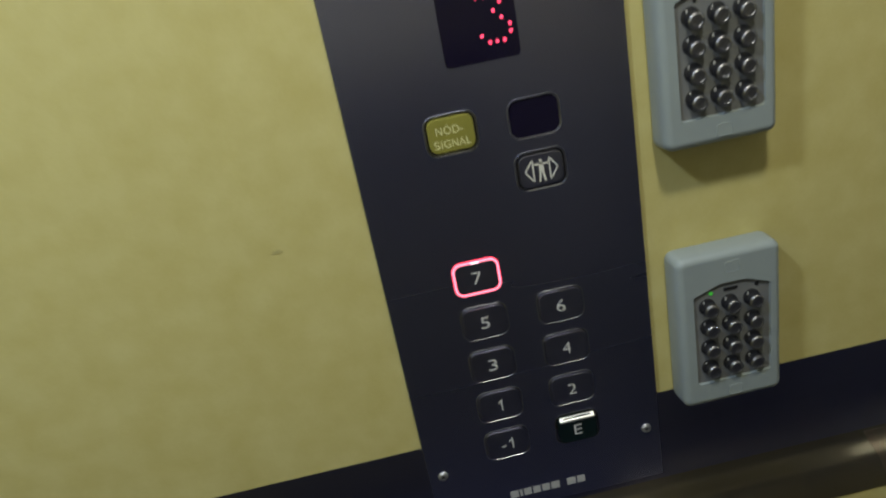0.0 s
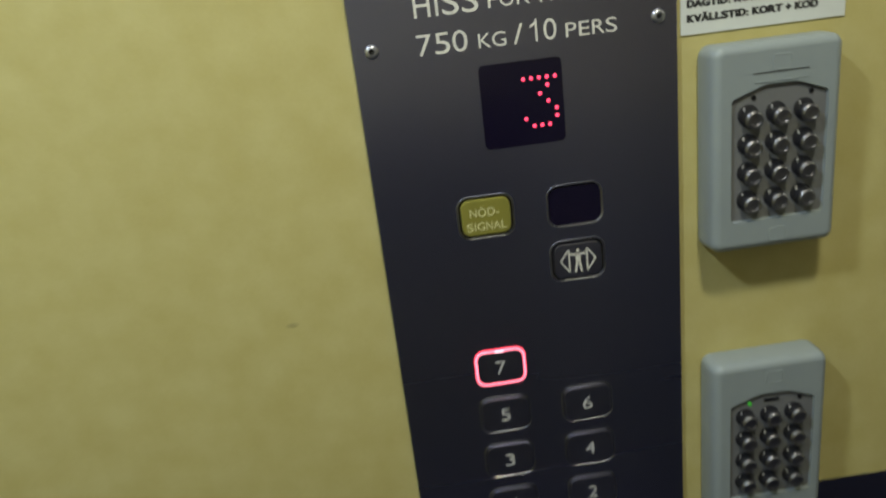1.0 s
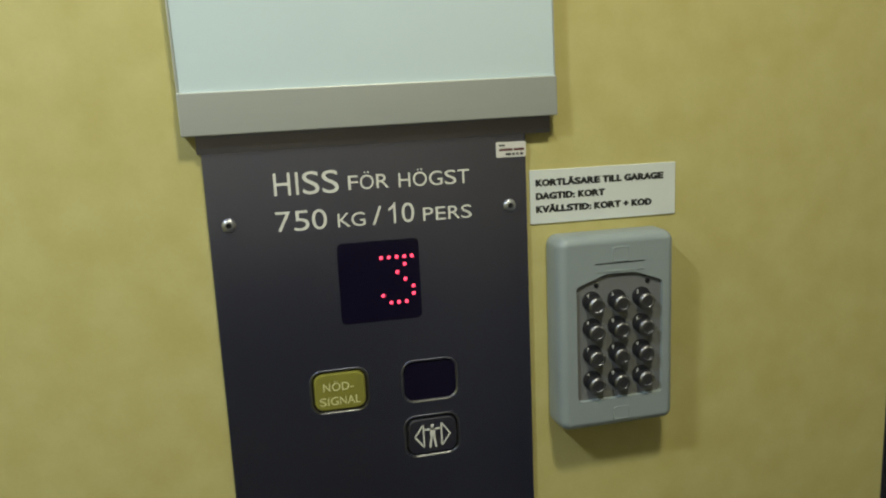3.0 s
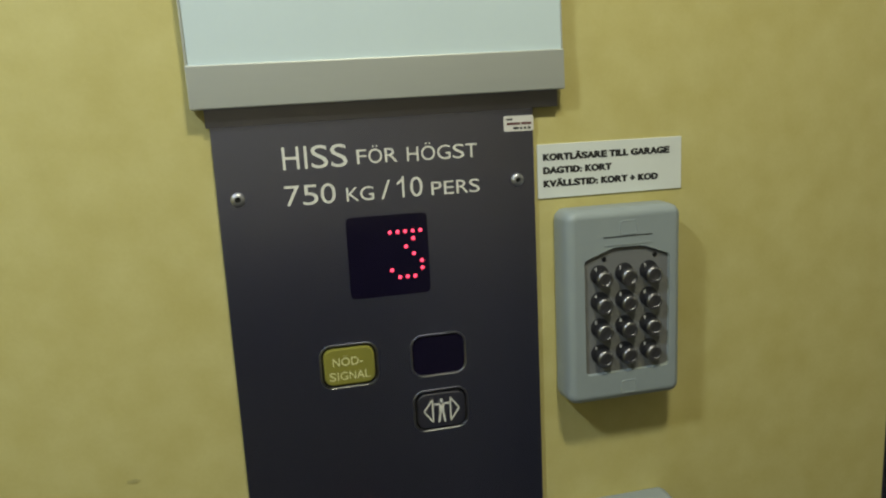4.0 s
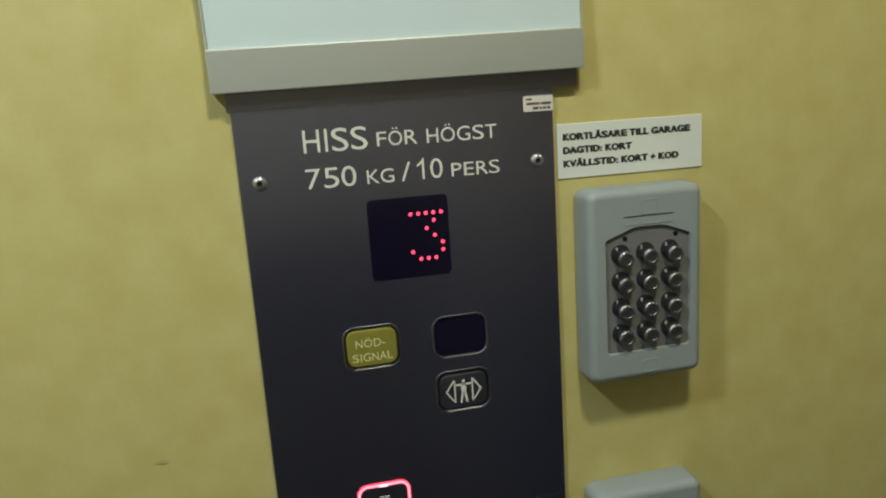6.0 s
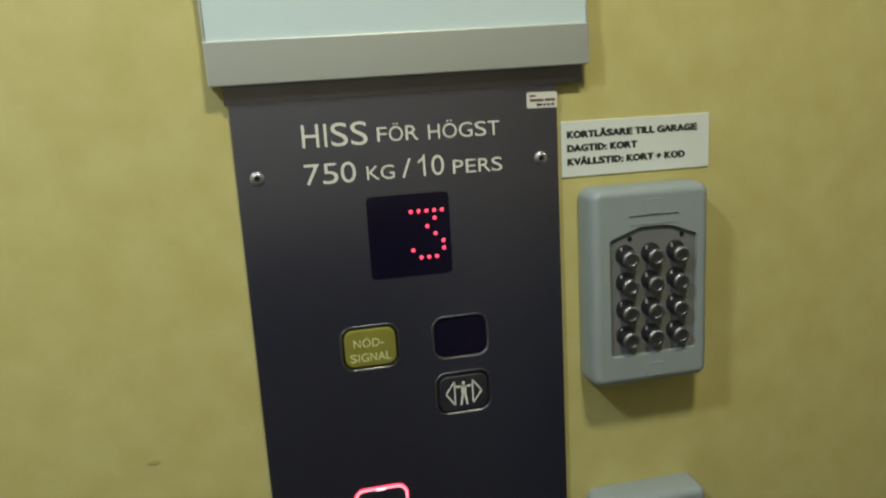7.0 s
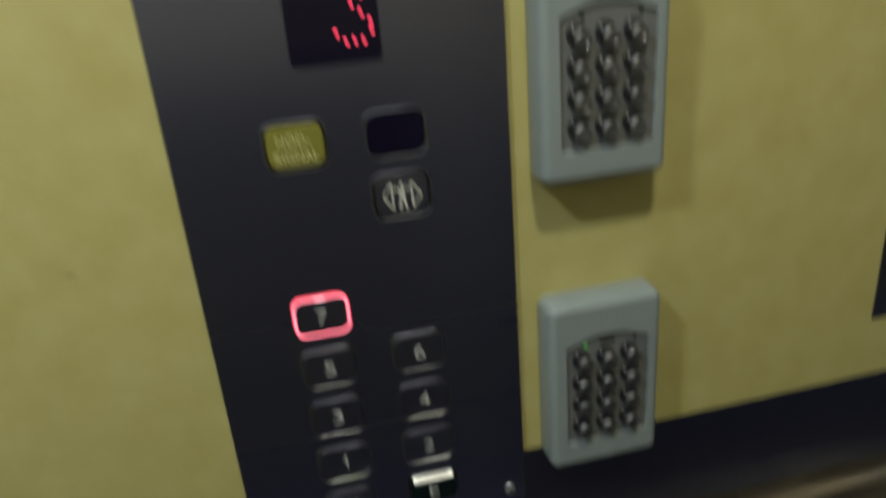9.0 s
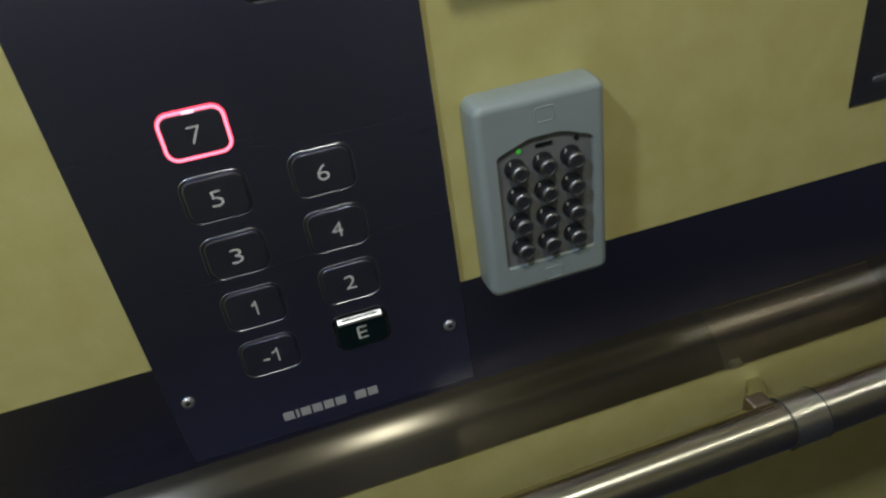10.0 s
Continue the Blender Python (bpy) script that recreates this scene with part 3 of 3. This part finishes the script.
for word, x0, x1, z0, hgt, bold in LETTERING:
    part("lettering", text_bm(word, x0, x1, z0, hgt, -0.00002, bold), PRINT, panel)
# maker's name as plain bars
x = -0.0350
for w, gap in ((0.0072, 0.0013), (0.0020, 0.0013), (0.0066, 0.0013), (0.0066, 0.0013), (0.0066, 0.0013), (0.0072, 0.0065), (0.0076, 0.0013), (0.0068, 0)):
    part("maker_bar", box_bm(x, x + w, -0.00012, 0.0, 0.5378, 0.5448), PRINT_FAINT, panel)
    x += w + gap

# ---- sticker on the panel ----
st = root("sticker", 0.0887, 0, Z + 0.9997, "small white service sticker with unreadable print", "sticker")
bm = bmesh.new()
loft(bm, 0.0198, 0.0097, 0.0012, [(0, -0.0001), (0, -0.00028), (0.0001, -0.0003)])
part("paper", bm, STICKER, st)
for x0, x1, z0, z1, mat in ((-0.0080, -0.0040, 0.0022, 0.0032, INK), (-0.0078, 0.0010, -0.0008, 0.0007, INK_RED), (0.0018, 0.0086, -0.0008, 0.0007, INK_RED), (-0.0036, 0.0000, -0.0036, -0.0022, INK),
                            (0.0008, 0.0024, -0.0036, -0.0022, INK), (0.0034, 0.0050, -0.0036, -0.0022, INK), (0.0060, 0.0080, -0.0036, -0.0022, INK)):
    part("print_bar", box_bm(x0, x1, -0.00042, -0.0002, z0, z1), mat, st)

# ---- card-reader sign ----
sign = root("sign", 0.1535, WALL, Z + 0.9678, "white plastic sign with black Swedish capitals", "sign")
bm = bmesh.new()
loft(bm, 0.1040, 0.0352, 0.0006, [(0, 0.0), (0, -0.0006), (0.0002, -0.0009)])
part("plate", bm, CARD, sign)
for word, x0, x1, z0 in (("KORTLÄSARE TILL GARAGE", -0.0477, 0.0427, 0.0072), ("DAGTID: KORT", -0.0478, 0.0000, -0.0014), ("KVÄLLSTID: KORT + KOD", -0.0478, 0.0340, -0.0100)):
    part("lettering", text_bm(word, x0, x1, z0, 0.0042, -0.00092, 0.020, fat=12, heavy=84), INK, sign)


# ---- card-reader keypads ----
def rounded(pts, radii, n=4):
    """A closed outline with each corner cut by a short arc."""
    out = []
    for i, (p, r) in enumerate(zip(pts, radii)):
        p, a, b = Vector(p), Vector(pts[i - 1]), Vector(pts[(i + 1) % len(pts)])
        p0, p1 = p + (a - p).normalized() * r, p + (b - p).normalized() * r
        for k in range(n):
            u = k / (n - 1)
            q = p0 * (1 - u) ** 2 + p * 2 * u * (1 - u) + p1 * u ** 2
            out.append((q.x, q.y))
    return out


def keypad(name, x, z, label, led_mat, slot):
    k = root(name, x, WALL, Z + z, label, "keypad", "card reader keypads")
    W, H, R = 0.0820, 0.1310, 0.0075
    D = -0.0235                                   # front face
    bm = bmesh.new()
    loft(bm, W, H, R, [(0.0016, 0.0), (0.0004, -0.0016), (0.0, -0.0040), (0.0004, -0.0140), (0.0008, -0.0188), (0.0019, -0.0214), (0.0037, -0.0230), (0.0057, D), (0.0064, D)],
         cap=False, n=8)
    bm.verts.ensure_lookup_table()
    front = bm.verts[-36:]
    rec = [(-0.0292, 0.0325), (-0.0080, 0.0400), (0.0120, 0.0397), (0.0315, 0.0325), (0.0313, -0.0445), (-0.0288, -0.0450)]
    rec = rounded(rec, (0.0022, 0.003, 0.003, 0.0022, 0.003, 0.003))
    a = loop(bm, rec, D)
    b = loop(bm, [(px * 0.985 + 0.00003, pz * 0.985) for px, pz in rec], D + 0.0022)
    join_loops(bm, a, b)
    fill_holes(bm, [list(front), a])
    bmesh.ops.recalc_face_normals(bm, faces=bm.faces[:])
    housing = part("housing", bm, GREY, k, smooth=True)
    bm = bmesh.new()
    bm.faces.new(loop(bm, [(px * 0.99, pz * 0.99) for px, pz in rec], D + 0.0020))
    part("key_plate", bm, GREY_PLATE, k, "darker grey key plate")
    # dark line along the arched top of the recess
    bm = bmesh.new()
    arch = rec[1:15]
    low = [(px * 0.985, pz - 0.0008) for px, pz in arch]
    for i in range(len(arch) - 1):
        q = [arch[i], arch[i + 1], low[i + 1], low[i]]
        bm.faces.new([bm.verts.new((px, D + 0.0017, pz)) for px, pz in q])
    part("shadow_gap", bm, BLACK, k)
    # outlines of the two screw plugs
    for pz, pw, ph in ((0.0523, 0.0122, 0.0096), (-0.0555, 0.0118, 0.0092)):
        bm = bmesh.new()
        loft(bm, pw, ph, 0.0022, [(0, D + 0.0003), (0.0001, D - 0.0002), (0.0004, D - 0.0004), (0.0007, D - 0.0003), (0.0009, D - 0.00015)], 0.0018, pz)
        part("screw_plug", bm, GREY, k, smooth=True)
    if slot:
        part("slot", box_bm(-0.0160, 0.0185, D - 0.0002, D + 0.001, 0.0464, 0.0470), BLACK, k)
        part("ledge", box_bm(-0.0150, 0.0185, D - 0.00035, D + 0.001, 0.0411, 0.0418, 0.0001), GREY, k)
    else:
        part("print_bar", box_bm(-0.0045, 0.0062, D + 0.0014, D + 0.0022, 0.0325, 0.0346), BLACK, k)
    for lx in (-0.0147, 0.0214):
        bm = bmesh.new()
        turned(bm, [(0.0016, D + 0.002), (0.0015, D + 0.0014), (0.0, D + 0.0012)], 14, lx, 0.0325)
        part("indicator", bm, led_mat if lx < 0 else BLACK, k, smooth=True)
    key0 = None
    for r in range(4):
        for c in range(3):
            kx, kz = -0.0163 + 0.0175 * c, 0.0200 - 0.0178 * r
            bm = bmesh.new()
            yb = D + 0.0021
            turned(bm, [(0.0064, yb), (0.0064, yb - 0.0009), (0.0061, yb - 0.0011), (0.0, yb - 0.0011)], 24, -0.0018, 0.0026)
            turned(bm, [(0.0059, yb), (0.0057, yb - 0.0026), (0.0056, yb - 0.0044), (0.0, yb - 0.0044)], 24)
            if key0 is None:
                collar = part("key", bm, KEY_BLACK, k, smooth=True)
                bm = bmesh.new()
                turned(bm, [(0.0055, yb - 0.0036), (0.0055, yb - 0.0052), (0.0053, yb - 0.0058), (0.0049, yb - 0.0063), (0.0043, yb - 0.0066), (0.0037, yb - 0.0067)], 24)
                ring = part("cap", bm, KEY_METAL, collar, "worn nickel cap", smooth=True)
                bm = bmesh.new()
                turned(bm, [(0.0038, yb - 0.0067), (0.0034, yb - 0.0064), (0.0020, yb - 0.00635), (0.0, yb - 0.0063)], 20)
                centre = part("cap_centre", bm, KEY_DARK, collar, smooth=True)
                key0 = (collar, ring, centre)
            else:
                bm.free()
                collar = new("key", key0[0].data)
                collar.parent = k
                for nm, src in (("cap", key0[1]), ("cap_centre", key0[2])):
                    o = new(nm, src.data)
                    o.parent = collar
                    if nm == "cap":
                        tagged(o, "worn nickel cap")
            collar.location = (kx, 0, kz)
            sign_text = ("1", "2", "3", "4", "5", "6", "7", "8", "9", "*", "0", "#")[r * 3 + c]
            part("digit", text_bm(sign_text, -0.0056, -0.0041, 0.0050, 0.0025, yb - 0.00112, 0.01), PRINT_DIM, collar)
    return k


keypad("card_reader_keypad", 0.1522, 0.8780, "grey plastic card reader keypad with nickel push keys under a sign", BLACK, True)
keypad("card_reader_keypad", 0.1538, 0.6660, "grey card reader keypad with a green light above the band", GREEN_LED, False)

# ---- white sheet holder over the panel ----
holder = root("notice_holder", 0.0055, WALL, Z + 1.0182, "pale white notice holder with an aluminium bottom rail", "notice holder")
holder.rotation_euler = (0, radians(-0.8), 0)
HB = 0.30
# the shadow under the bottom rail is put into this plate's colour
part("back_plate", box_bm(-0.1060, 0.1090, -0.0050, 0.0, -0.0105, HB - 0.01), SHADED_STEEL, holder, "back plate, darkened for the shadow of the bottom rail")
part("sheet", box_bm(-0.1112, 0.1112, -0.0085, -0.0052, 0.020, HB), WHITE, holder, "pale blue-white sheet")
part("side_profile", box_bm(-0.1126, -0.1113, -0.0092, -0.0015, 0.021, HB, 0.0004), ALU, holder)
part("side_profile", box_bm(0.1113, 0.1121, -0.0092, -0.0015, 0.021, HB, 0.0003), ALU, holder)
part("bottom_rail", box_bm(-0.1128, 0.1122, -0.0108, -0.0012, 0.0, 0.0243, 0.0007), ALU, holder, "satin aluminium bottom rail")

# ---- second dark panel further along the wall ----
side = root("side_panel", 0.3895, WALL, Z + 0.658, "dark steel panel with a slot near its bottom edge", "panel")
bm = bmesh.new()
loft(bm, 0.16, 0.50, 0.0008, [(0, 0.0), (0, -0.0005), (0.0002, -0.0008)], 0.08, 0.25)
part("plate", bm, STEEL, side)
bm = bmesh.new()
loft(bm, 0.10, 0.0042, 0.0012, [(0, -0.0007), (0.0002, -0.0016), (0.0006, -0.0018)], 0.066, 0.0165)
part("slot_edge", bm, EDGE_STEEL, side, "bright steel slot edge", smooth=True)

# ---- small plate low on the wall under the handrail ----
low = root("wall_plate", 0.456, LOWER, 0.655, "small pale plate on the lower yellow wall under the handrail", "wall plate")
bm = bmesh.new()
loft(bm, 0.060, 0.080, 0.0012, [(0, 0.0), (0, -0.0022), (0.0006, -0.0030)])
part("plate", bm, CARD, low)
